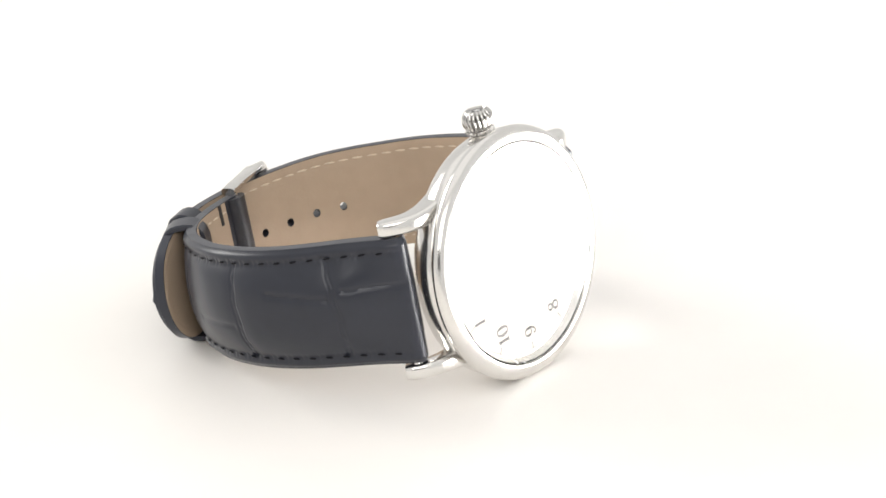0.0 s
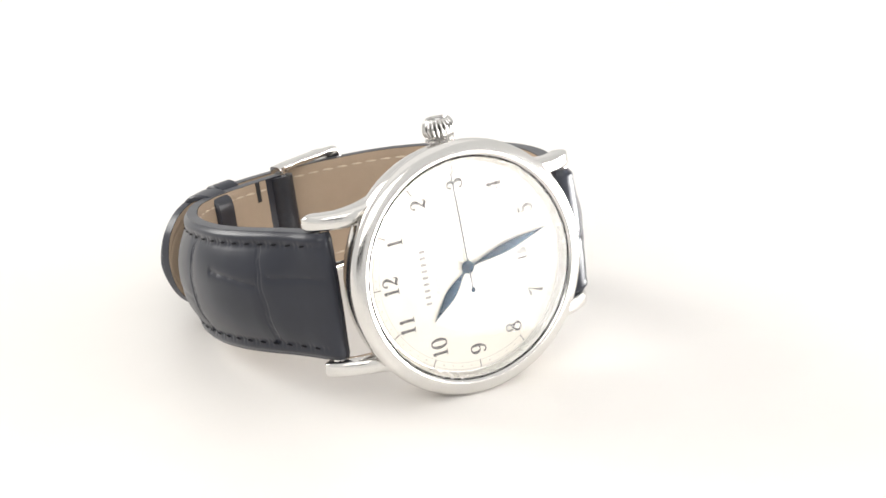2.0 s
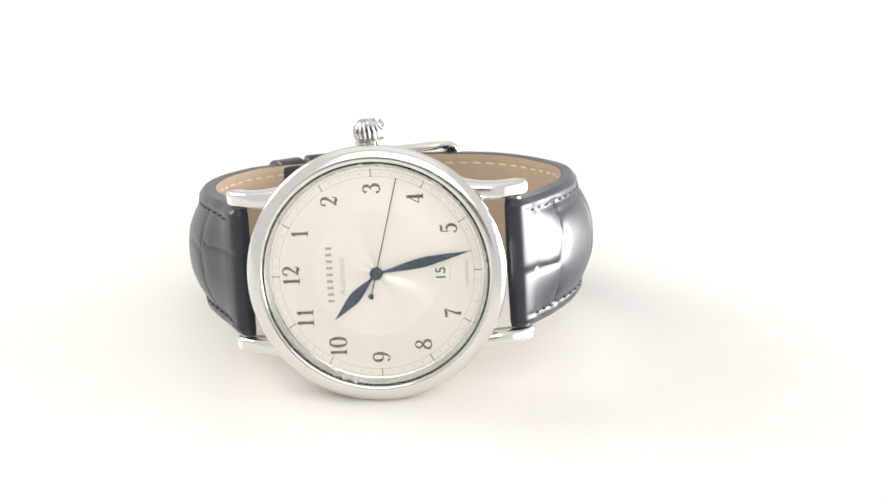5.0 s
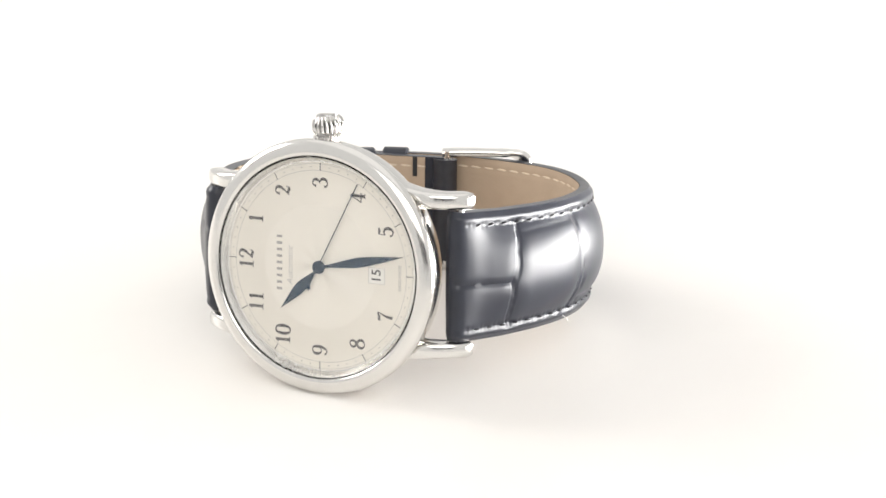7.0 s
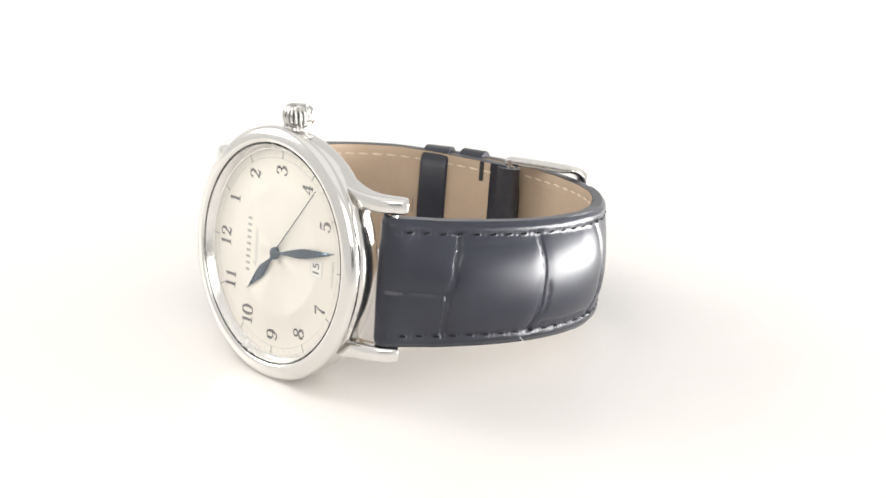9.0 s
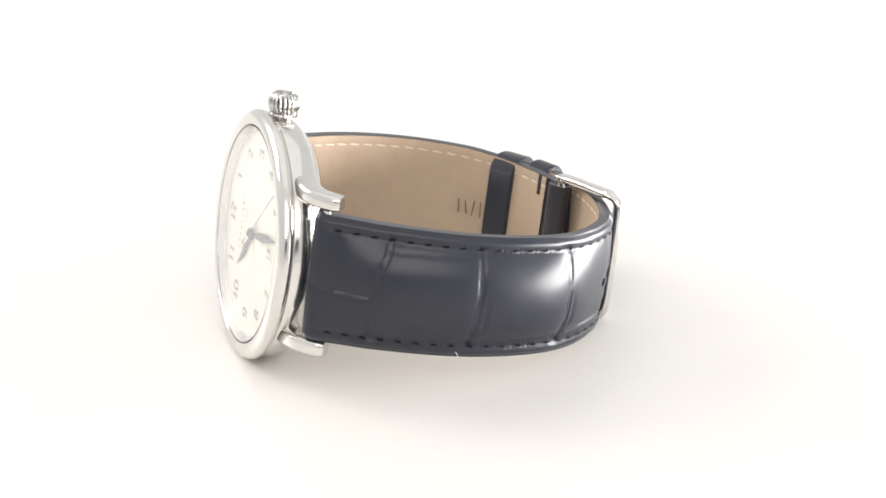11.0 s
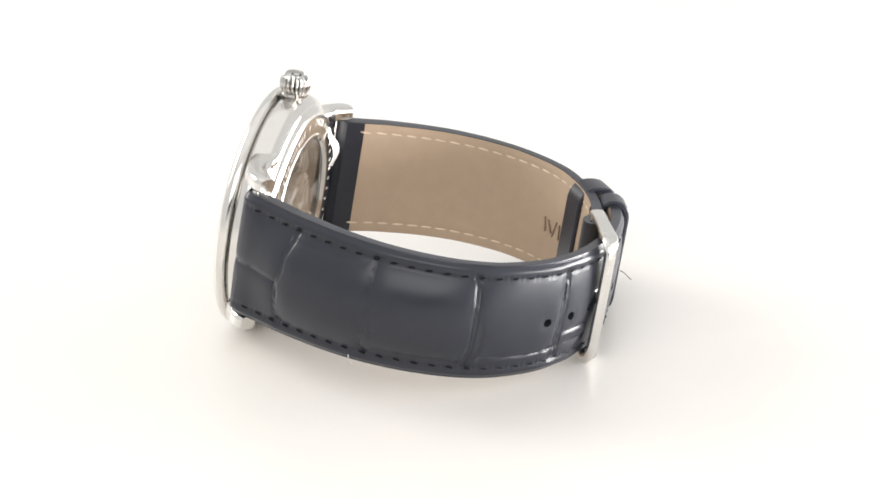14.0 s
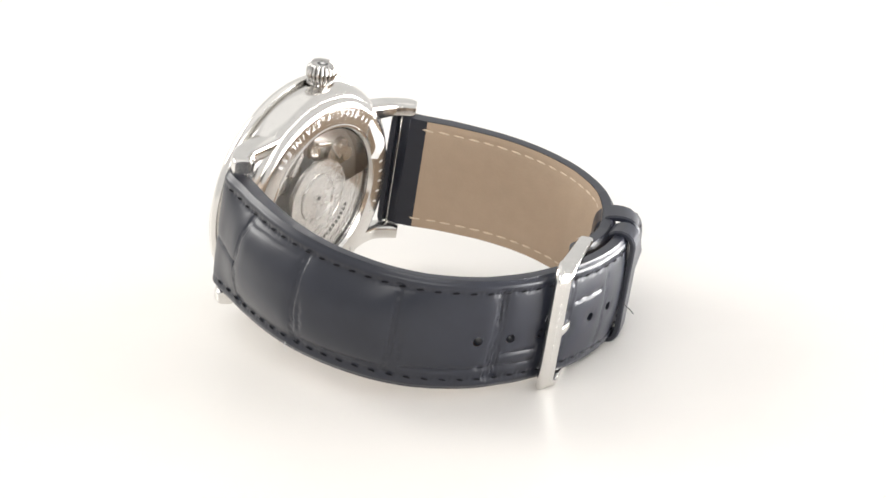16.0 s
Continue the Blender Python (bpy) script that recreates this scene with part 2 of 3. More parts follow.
def build_back():
    B = A @ pose(0, 0, 0.00165)      # the back closes the case
    prof = [(17.75, -6.9), (17.6, -7.15), (17.2, -7.5), (16.75, -7.82), (16.45, -7.9), (13.4, -7.9), (13.25, -8.04), (12.9, -8.0), (12.55, -7.5), (12.4, -7.1)]
    v, f = revolve(prof, 160)
    back = link("case_back", v, f, STEEL, watch, B, "polished screw-down case back with lettering")
    v, f = revolve([(0.0, -7.55), (6, -7.55), (12.45, -7.5), (12.45, -6.9), (6, -6.9), (0, -6.9)], 96)
    g = link("back_glass", v, f, GLASS, watch, B, "clear window in the case back")
    g.visible_shadow = False
    v, f = disc(12.4, -4.4)
    link("movement", v, f, MOVE, watch, B, "grey movement plate behind glass")
    v, f = revolve([(12.45, -7.3), (12.3, -4.4)], 96)
    link("movement_ring", v, f, SATIN, watch, B)
    # rotor: hub rings and a half-moon weight
    v, f = revolve([(0.0, -6.75), (0.6, -6.75), (0.65, -6.6), (3.7, -6.6), (3.8, -6.82), (4.2, -6.82), (4.3, -6.55), (6.2, -6.55), (6.3, -6.75), (6.8, -6.75), (6.9, -6.0)], 96)
    hub = link("rotor_hub", v, f, SATIN, watch, B, "ringed rotor hub")
    v, f = revolve([(6.2, -5.7), (6.2, -6.4), (10.2, -6.4), (10.25, -6.3), (10.45, -6.3), (10.5, -6.45), (11.85, -6.45), (11.95, -5.6)], 96, radians(80), radians(252))
    link("rotor", v, f, SATIN, watch, B, "half-moon steel winding rotor")
    v, f = disc(0.42, -6.78, 24)
    link("rotor_screw", v, f, ENGRAVE, watch, B)
    rng = random.Random(4)
    for i in range(11):      # wheels of the train
        a, r, w = rng.uniform(-75, 65), rng.uniform(6.9, 10.4), rng.uniform(0.6, 1.7)
        z = rng.uniform(-0.5, 0.0)
        v, f = revolve([(0, -5.05 + z), (w * 0.35, -5.05 + z), (w * 0.4, -4.9 + z), (w, -4.9 + z), (w * 1.02, -4.4)], 28)
        link("gear_wheel", v, f, BRASS if i % 3 == 0 else STEEL, watch, B @ pose(r * MM * math.cos(radians(a)), r * MM * math.sin(radians(a)), 0))
    for a, r, ln, tw in ((-38, 8.6, 4.2, 30), (8, 9.0, 3.4, 100), (34, 8.4, 3.8, 140)):
        v, f = join([box(-ln / 2, ln / 2, -0.45, 0.45, -5.7, -4.4)])
        bevel(link("bridge", v, f, STEEL, watch, B @ pose(r * MM * math.cos(radians(a)), r * MM * math.sin(radians(a)), 0, 0, 0, tw)), 0.0002)
    # lettering that runs round the back
    def round_text(word, start, step, r, size, material, spin=0):
        for i, ch in enumerate(word):
            if ch == " ":
                continue
            a = start + step * i
            p = pose(r * MM * math.cos(radians(a)), r * MM * math.sin(radians(a)), -7.92 * MM, 0, 0, a - 90 + spin) @ pose(0, 0, 0, 180, 0, 0)
            lettering("letter", ch, size, p, material, back)
    round_text("STAINLESS", -15, -4.9, 15.2, 1.7, WHITE)
    round_text("7438", 8, 5.0, 15.2, 1.7, WHITE, 180)
    # worn lettering that cannot be read: bars
    for a in [-5, 31, 36, 41, 46, 56, 63, 70, 77, 84, 91, 98, 105, 112] + list(range(140, 280, 7)):
        m = pose(15.2 * MM * math.cos(radians(a)), 15.2 * MM * math.sin(radians(a)), -7.92 * MM, 0, 0, a)
        v, f = join([box(-0.38, 0.38, -0.17, 0.17, -0.015, 0.015)])
        link("letter_bar", v, f, WHITE, back, m)
    for i in range(12):
        a = 112 + i * 5.6
        m = pose(8.6 * MM * math.cos(radians(a)), 8.6 * MM * math.sin(radians(a)), -6.42 * MM, 0, 0, a)
        v, f = join([box(-0.4, 0.4, -0.22, 0.22, -0.02, 0.02)])
        link("letter_bar", v, f, ENGRAVE, hub, m)
    # torn tab of protective film
    v, f = tube([(12.0, 10.2, -7.98), (10.4, 10.9, -8.3), (8.6, 11.5, -9.3), (7.2, 11.6, -9.5), (5.2, 11.2, -9.0)], lambda k: 0.35 + 0.6 * min(1.0, 2.0 * k), lambda k: 0.05, 8, 0.4, (0.25, 1.0, -0.25))
    v, f = join([(v, f)])
    link("film_tab", v, f, FILM, watch, B, "torn clear plastic film tab on the case back")


def build_crown():
    # fluted barrel about the x axis
    n, rings = 160, [(19.1, 1.7, 0), (19.5, 2.0, 0.0), (19.65, 2.45, 0.2), (20.05, 2.45, 0.2), (20.2, 2.05, 0.05), (20.4, 2.35, 0.25), (20.9, 2.66, 0.5),
                     (21.6, 2.74, 0.55), (22.3, 2.64, 0.5), (22.9, 2.3, 0.25), (23.2, 2.0, 0.05), (23.3, 1.8, 0), (23.05, 1.6, 0), (23.0, 0.0, 0)]
    v, f = [], []
    for k, (x, r, d) in enumerate(rings):
        for i in range(n):
            a = 2 * math.pi * i / n
            fl = 20 if k > 4 else 30
            rr = r - 1.6 * d * (1 - abs(math.sin(0.5 * fl * (a + 0.04 * (x - 20))))) ** 1.6
            v.append((x, 0.93 * rr * math.cos(a), 0.93 * rr * math.sin(a) - 2.35))
    for k in range(len(rings) - 1):
        for i in range(n):
            j = (i + 1) % n
            f.append((k * n + i, k * n + j, (k + 1) * n + j, (k + 1) * n + i))
    v, f = join([(v, f)])
    crown = link("crown", v, f, CROWN, watch, A, "fluted polished winding crown")
    top = pose(0.02303, 0, -0.00235, 0, 90, 0)
    v, f = disc(1.46, 0.0, 40)
    link("crown_inlay", v, f, BLACK, crown, top, "black inlay with a white emblem")
    n = 60
    v = [((0.44 + 0.18 * math.cos(6 * 2 * math.pi * i / n)) * math.cos(2 * math.pi * i / n),
          (0.44 + 0.18 * math.cos(6 * 2 * math.pi * i / n)) * math.sin(2 * math.pi * i / n), 0.05) for i in range(n)]
    v, f = join([(v, [tuple(range(n))])])
    link("crown_emblem", v, f, WHITE, crown, top)


DIGITS = {
    "0": [[(0.5, 1, 0.1), (0.24, 0.92, 0.17), (0.1, 0.5, 0.25), (0.24, 0.08, 0.17), (0.5, 0, 0.1), (0.76, 0.08, 0.17), (0.9, 0.5, 0.25), (0.76, 0.92, 0.17), (0.5, 1, 0.1)]],
    "1": [[(0.5, 0, 0.22), (0.5, 0.5, 0.22), (0.5, 1, 0.22)], [(0.22, 0.82, 0.06), (0.38, 0.88, 0.09), (0.5, 0.98, 0.12)], [(0.2, 0.03, 0.07), (0.5, 0.03, 0.07), (0.8, 0.03, 0.07)]],
    "2": [[(0.14, 0.72, 0.2), (0.22, 0.93, 0.12), (0.48, 1, 0.1), (0.78, 0.88, 0.2), (0.8, 0.66, 0.24), (0.5, 0.36, 0.14), (0.12, 0.06, 0.09)],
          [(0.12, 0.08, 0.1), (0.4, 0.13, 0.2), (0.7, 0.06, 0.22), (0.88, 0.14, 0.1), (0.92, 0.28, 0.05)]],
    "3": [[(0.14, 0.78, 0.2), (0.24, 0.95, 0.12), (0.48, 1, 0.1), (0.74, 0.9, 0.2), (0.76, 0.7, 0.22), (0.56, 0.55, 0.1), (0.4, 0.53, 0.07)],
          [(0.4, 0.53, 0.07), (0.64, 0.5, 0.11), (0.86, 0.34, 0.24), (0.78, 0.1, 0.2), (0.48, 0, 0.1), (0.2, 0.06, 0.12), (0.1, 0.22, 0.2)]],
    "4": [[(0.68, 0, 0.22), (0.68, 0.5, 0.22), (0.68, 1, 0.22)], [(0.66, 0.97, 0.07), (0.36, 0.62, 0.07), (0.06, 0.29, 0.07)],
          [(0.04, 0.29, 0.09), (0.5, 0.29, 0.09), (0.95, 0.29, 0.09)], [(0.42, 0.03, 0.07), (0.68, 0.03, 0.07), (0.94, 0.03, 0.07)]],
    "5": [[(0.22, 0.97, 0.1), (0.5, 0.92, 0.2), (0.84, 0.98, 0.12)], [(0.22, 0.97, 0.07), (0.2, 0.75, 0.07), (0.18, 0.52, 0.07)],
          [(0.18, 0.52, 0.07), (0.45, 0.62, 0.12), (0.78, 0.5, 0.22), (0.84, 0.26, 0.25), (0.66, 0.04, 0.16), (0.4, 0, 0.1), (0.18, 0.08, 0.12), (0.12, 0.2, 0.2)]],
    "7": [[(0.12, 0.8, 0.07), (0.16, 0.93, 0.14), (0.45, 0.9, 0.2), (0.7, 0.96, 0.14), (0.9, 0.98, 0.06)], [(0.88, 0.97, 0.07), (0.62, 0.6, 0.12), (0.46, 0.3, 0.2), (0.42, 0.0, 0.26)]],
    "8": [[(0.5, 0.54, 0.14), (0.24, 0.66, 0.17), (0.2, 0.84, 0.17), (0.5, 1, 0.09), (0.8, 0.84, 0.17), (0.74, 0.66, 0.17), (0.5, 0.54, 0.15)],
          [(0.5, 0.54, 0.14), (0.16, 0.36, 0.2), (0.14, 0.14, 0.19), (0.5, 0, 0.09), (0.86, 0.14, 0.2), (0.84, 0.36, 0.21), (0.5, 0.54, 0.16)]],
    "9": [[(0.86, 0.66, 0.23), (0.78, 0.92, 0.15), (0.5, 1, 0.09), (0.2, 0.9, 0.17), (0.13, 0.68, 0.24), (0.26, 0.45, 0.15), (0.5, 0.4, 0.09), (0.72, 0.46, 0.1), (0.85, 0.62, 0.12)],
          [(0.87, 0.68, 0.22), (0.84, 0.4, 0.22), (0.66, 0.12, 0.14), (0.42, 0.0, 0.09), (0.2, 0.06, 0.12), (0.14, 0.17, 0.2)]],
}


def numeral(text, height, x, y, z, material, parent, gap=0.72, w=0.62):
    parts = []
    n = len(text)
    for i, ch in enumerate(text):
        ox = (i - (n - 1) / 2) * height * (gap if "1" not in text else gap * 0.86) - 0.5 * w * height
        for st in DIGITS[ch]:
            parts.append(ribbon([(ox + px * w * height, (py - 0.5) * height, pw * height * 0.78) for px, py, pw in st], 0.0, 0.03))
    v, f = join(parts)
    return link("numeral", v, f, material, parent, pose(x * MM, y * MM, z * MM), smooth=False)


def leaf(length, width, tail, z0, thick):
    """A leaf-shaped pointer along +y with a ridge."""
    v, f, n = [], [], 24
    for i in range(n + 1):
        k = i / n
        y = -tail + (length + tail) * k
        q = max(0.0, (y - 1.2) / (length - 1.2))
        half = 0.24 + (width / 2 - 0.24) * math.sin(math.pi * min(1, q * 1.15) ** 0.85) if q < 0.87 else max(0.05, 0.24 * (1 - q) / 0.13)
        if q >= 0.55:
            half = max(0.05, width / 2 * (1 - ((q - 0.47) / 0.53) ** 1.15))
        elif y > 1.2:
            half = 0.2 + (width / 2 - 0.2) * math.sin(math.pi / 2 * q / 0.47) ** 1.4 if q < 0.47 else width / 2 * (1 - ((q - 0.47) / 0.53) ** 1.15)
        else:
            half = 0.2
        v += [(-half, y, z0), (0, y, z0 + thick), (half, y, z0)]
        if i:
            a, b = 3 * (i - 1), 3 * i
            f += [(a, a + 1, b + 1, b), (a + 1, a + 2, b + 2, b + 1), (a, b, b + 2, a + 2)]
    v2, f2 = revolve([(0, z0 + thick + 0.1), (0.95, z0 + thick + 0.1), (1.0, z0)], 32)
    return join([(v, f), ([(a / MM, b / MM, c / MM) for a, b, c in v2], f2)])


def build_dial():
    v, f = revolve([(0.0, 0.0), (4, 0.0), (8, 0.0), (11.0, 0.0), (11.05, -0.02), (14.9, -0.02), (16.5, -0.02)], 180)
    dial = link("dial", v, f, DIAL, watch, A, "silvered white dial with arabic numerals and minute track")
    v, f = revolve([(0.0, 0.004), (4, 0.004), (9.75, 0.004), (9.8, -0.01)], 160)
    link("dial_centre", v, f, DIAL_MID, dial, label="brushed silvery middle of the dial", smooth=False)
    for text, a in (("12", 0), ("1", 30), ("2", 60), ("3", 90), ("4", 120), ("5", 150), ("7", 210), ("8", 240), ("9", 270), ("10", 300), ("11", 330)):
        r = 13.15
        numeral(text, 2.55, r * math.sin(radians(a)), r * math.cos(radians(a)), 0.0, PRINT, dial)
    for r in (15.0, 16.05):
        v, f = revolve([(r - 0.04, 0.005), (r + 0.04, 0.005)], 180)
        link("minute_track", v, f, PRINT_PALE, dial)
    v, f = join([box(-0.07, 0.07, -0.62, 0.62, 0.0, 0.02)])
    mark = link("hour_mark", v, f, PRINT, dial, pose(0, 0.01555, 0), smooth=False)
    dv, df = disc(0.11, 0.012, 10)
    dot = link("minute_dot", dv, df, PRINT_GREY, dial, pose(0, 0.01555, 0), smooth=False)
    for i in range(1, 60):
        a = 6 * i
        m = pose(0, 0, 0, 0, 0, -a) @ pose(0, 0.01555, 0)
        if i % 5 == 0:
            place("hour_mark", mark.data, dial, m)
        else:
            place("minute_dot", dot.data, dial, m)
    dot.matrix_basis = pose(0, 0, 0, 0, 0, -1.5) @ pose(0, 0.01555, 0)
    # date window
    v, f = join([box(-1.2, 1.2, -1.35, 1.35, -0.0, 0.015)])
    frame_ob = link("date_window", v, f, DATE, dial, pose(-0.0004, -0.0099, 0.00001), "white date disc in a framed window", smooth=False)
    v, f = join([box(-1.26, -1.2, -1.41, 1.41, 0.0, 0.05), box(1.2, 1.26, -1.41, 1.41, 0.0, 0.05), box(-1.2, 1.2, -1.41, -1.35, 0, 0.05), box(-1.2, 1.2, 1.35, 1.41, 0, 0.05)])
    link("date_frame", v, f, PRINT_PALE, frame_ob, smooth=False)
    lettering("date_figures", "15", 2.2, pose(0, 0, 0.00004), PRINT, frame_ob, 0.0, 0.03)
    # maker's name as plain bars, and the small lettering
    for i in range(9):
        v, f = join([box(-0.2, 0.2, -0.48, 0.48, 0, 0.02)])
        link("name_bar", v, f, PRINT_GREY, dial, pose((-4.1 + i * 1.03) * MM, 7.2 * MM, 0.00001), smooth=False)
    lettering("word", "Automatic", 1.45, pose(-0.0003, 0.0053, 0.00002), PRINT_PALE, dial, 0.3)
    lettering("word", "SWISS MADE", 0.72, pose(-0.0004, -0.0139, 0.00002), PRINT_GREY, dial)


def build_pointers():
    out = []
    for name, length, width, tail, z, label in (("hour_hand", 9.8, 1.75, 0.8, 0.25, "blued leaf-shaped hour pointer"), ("minute_hand", 15.0, 1.55, 0.8, 0.5, "blued leaf-shaped minute pointer")):
        v, f = leaf(length, width, tail, z, 0.14)
        out.append(link(name, v, f, BLUE, watch, A, label))
    n = 40
    star = [((0.42 + 0.12 * math.cos(6 * 2 * math.pi * i / n)) * math.cos(2 * math.pi * i / n), -3.6 + (0.42 + 0.12 * math.cos(6 * 2 * math.pi * i / n)) * math.sin(2 * math.pi * i / n), 0.84) for i in range(n)]
    cap, cf = revolve([(0.0, 1.12), (0.35, 1.08), (0.6, 0.95), (0.62, 0.7)], 24)
    v, f = join([box(-0.075, 0.075, -3.6, 15.2, 0.78, 0.84), (star, [tuple(range(n))]), ([(a / MM, b / MM, c / MM) for a, b, c in cap], cf)])
    out.append(link("second_hand", v, f, BLUE, watch, A, "thin blued second pointer with counterweight"))
    return out


# Strap lines: the outer surface, in watch space (y, z)
LONG = [(-19.8, -3.7), (-21.0, -2.9), (-22.4, -3.2), (-23.5, -4.8), (-24.6, -8.0), (-26.6, -13.2), (-28.8, -20.0), (-29.9, -27.0), (-29.5, -34.0), (-27.6, -41.0), (-23.9, -47.2), (-18.6, -52.4),
        (-13.0, -55.4), (-7.0, -57.2), (0.0, -58.2), (6.0, -58.2), (12.0, -57.2), (17.0, -55.3), (22.0, -53.0), (26.4, -51.3), (30.6, -49.9)]
SHORT = [(19.8, -3.7), (21.0, -2.9), (22.4, -3.2), (23.6, -4.8), (25.0, -8.0), (27.6, -13.2), (30.3, -20.0), (31.5, -27.0), (31.0, -34.0), (29.0, -40.0), (25.7, -45.4), (20.8, -49.8), (15.0, -53.0), (9.0, -54.6), (4.8, -55.2)]


def frames_of(line, n, tip=False):
    pts, s = spline(line, 4000)
    total = s[-1]
    want = np.linspace(0, total, n)
    if tip:     # closer rows where the rounded tip draws in
        want = np.concatenate([np.linspace(0, total - 9, n - 60), total - 9 + 9 * np.sin(np.linspace(0, math.pi / 2, 61)[1:])])
    pts = np.stack([np.interp(want, s, pts[:, k]) for k in range(2)], 1)
    s = want
    t = np.gradient(pts, s, axis=0)
    t /= np.linalg.norm(t, axis=1)[:, None]
    nrm = np.stack([t[:, 1], -t[:, 0]], 1)
    centre = np.array([0.0, -27.0])
    if np.sum((pts - centre) * nrm) < 0:
        nrm = -nrm
    return pts, s, t, nrm


def x_shift(s, skew):
    """The halves stand a little askew: the shift along x in mm."""
    return skew * min(1.0, s / 12.0) * min(1.0, max(0.0, (62.0 - s) / 14.0))


def half_width(s, total, tip):
    w = 10.05 - 0.95 * min(1.0, s / 62.0)
    if tip and s > total - 9.0:
        k = (s - (total - 9.0)) / 9.0
        w *= math.sqrt(max(0.0, 1 - k ** 2.2)) * 0.98 + 0.02
    return w


def smooth01(x):
    x = np.clip(x, 0, 1)
    return x * x * (3 - 2 * x)


def bulge(s, total):
    """How far the padded middle stands over the edges, in mm."""
    end = 1 - float(smooth01((s - 36.0) / 20.0))
    return 0.1 + 0.35 * float(smooth01((s - 3.0) / 6.0)) + 1.75 * float(smooth01((s - 3.0) / 13.0)) * end


def seam_dents(s, e):
    d = (s - 6.0 + 1.375) % 2.75 - 1.375
    return -0.10 * math.exp(-((abs(d) - 0.95) / 0.28) ** 2 - ((e - 1.9) / 0.45) ** 2)


def scale_relief(s, u, w, grooves, cuts):
    """Raised crocodile squares: grooves across the strap at s, short cuts along it."""
    h = 0.0
    for i, (g, bend, depth, bow) in enumerate(grooves):
        if abs(s - g) > 8:
            continue
        line = g + bend * math.sin(u / w * 2.2) + bow * (u / w) ** 2 + 0.3 * noise.noise((u * 0.4, i * 3.1, 0.0))
        d = abs(s - line)
        h -= depth * (0.55 * float(smooth01((0.62 - d) / 0.3)) + 0.5 * math.exp(-(d / 1.3) ** 2))
        if d < 0.7:
            h += 0.5 * depth * (0.7 - d) * (1 + 1.6 * noise.noise((u * 1.3, s * 1.6, 2.0 + i)))
    for a, b, uu, slope, depth in cuts:
        if not a <= s <= b:
            continue
        ramp = min(0.8, 0.45 * (b - a))
        k = smooth01((s - a) / ramp) * smooth01((b - s) / ramp)
        d = abs(u - uu - slope * (s - a) - 0.2 * noise.noise((s * 0.4, uu, 1.0)))
        h -= depth * float(k) * (0.75 * math.exp(-(d / 0.27) ** 2) + 0.3 * math.exp(-(d / 0.9) ** 2))
    return h


def punch(verts, faces, coords, holes, pts, s, t, r=0.74):
    """Cuts round holes through a skin: drops the faces inside and draws the rim onto a circle."""
    if not holes:
        return verts, faces
    co = np.array(coords)
    out = np.array(verts, float)
    inside = np.zeros(len(co), int)
    for k, hs in enumerate(holes):
        inside[np.hypot(co[:, 0] - hs, co[:, 1] + 0.6) < r] = k + 1
    keep, rim = [], {}
    for f in faces:
        q = [inside[i] for i in f]
        if any(q):
            for i in f:
                if not inside[i]:
                    rim[i] = max(q)
        else:
            keep.append(f)
    for i, k in rim.items():
        hs = holes[k - 1]
        d = co[i] - (hs, -0.6)
        new_d = d * (r / (np.hypot(*d) + 1e-9)) - d
        j = min(len(s) - 1, int(np.searchsorted(s, co[i][0])))
        out[i] += (new_d[1], *(t[j] * new_d[0]))
    return [tuple(p) for p in out], keep


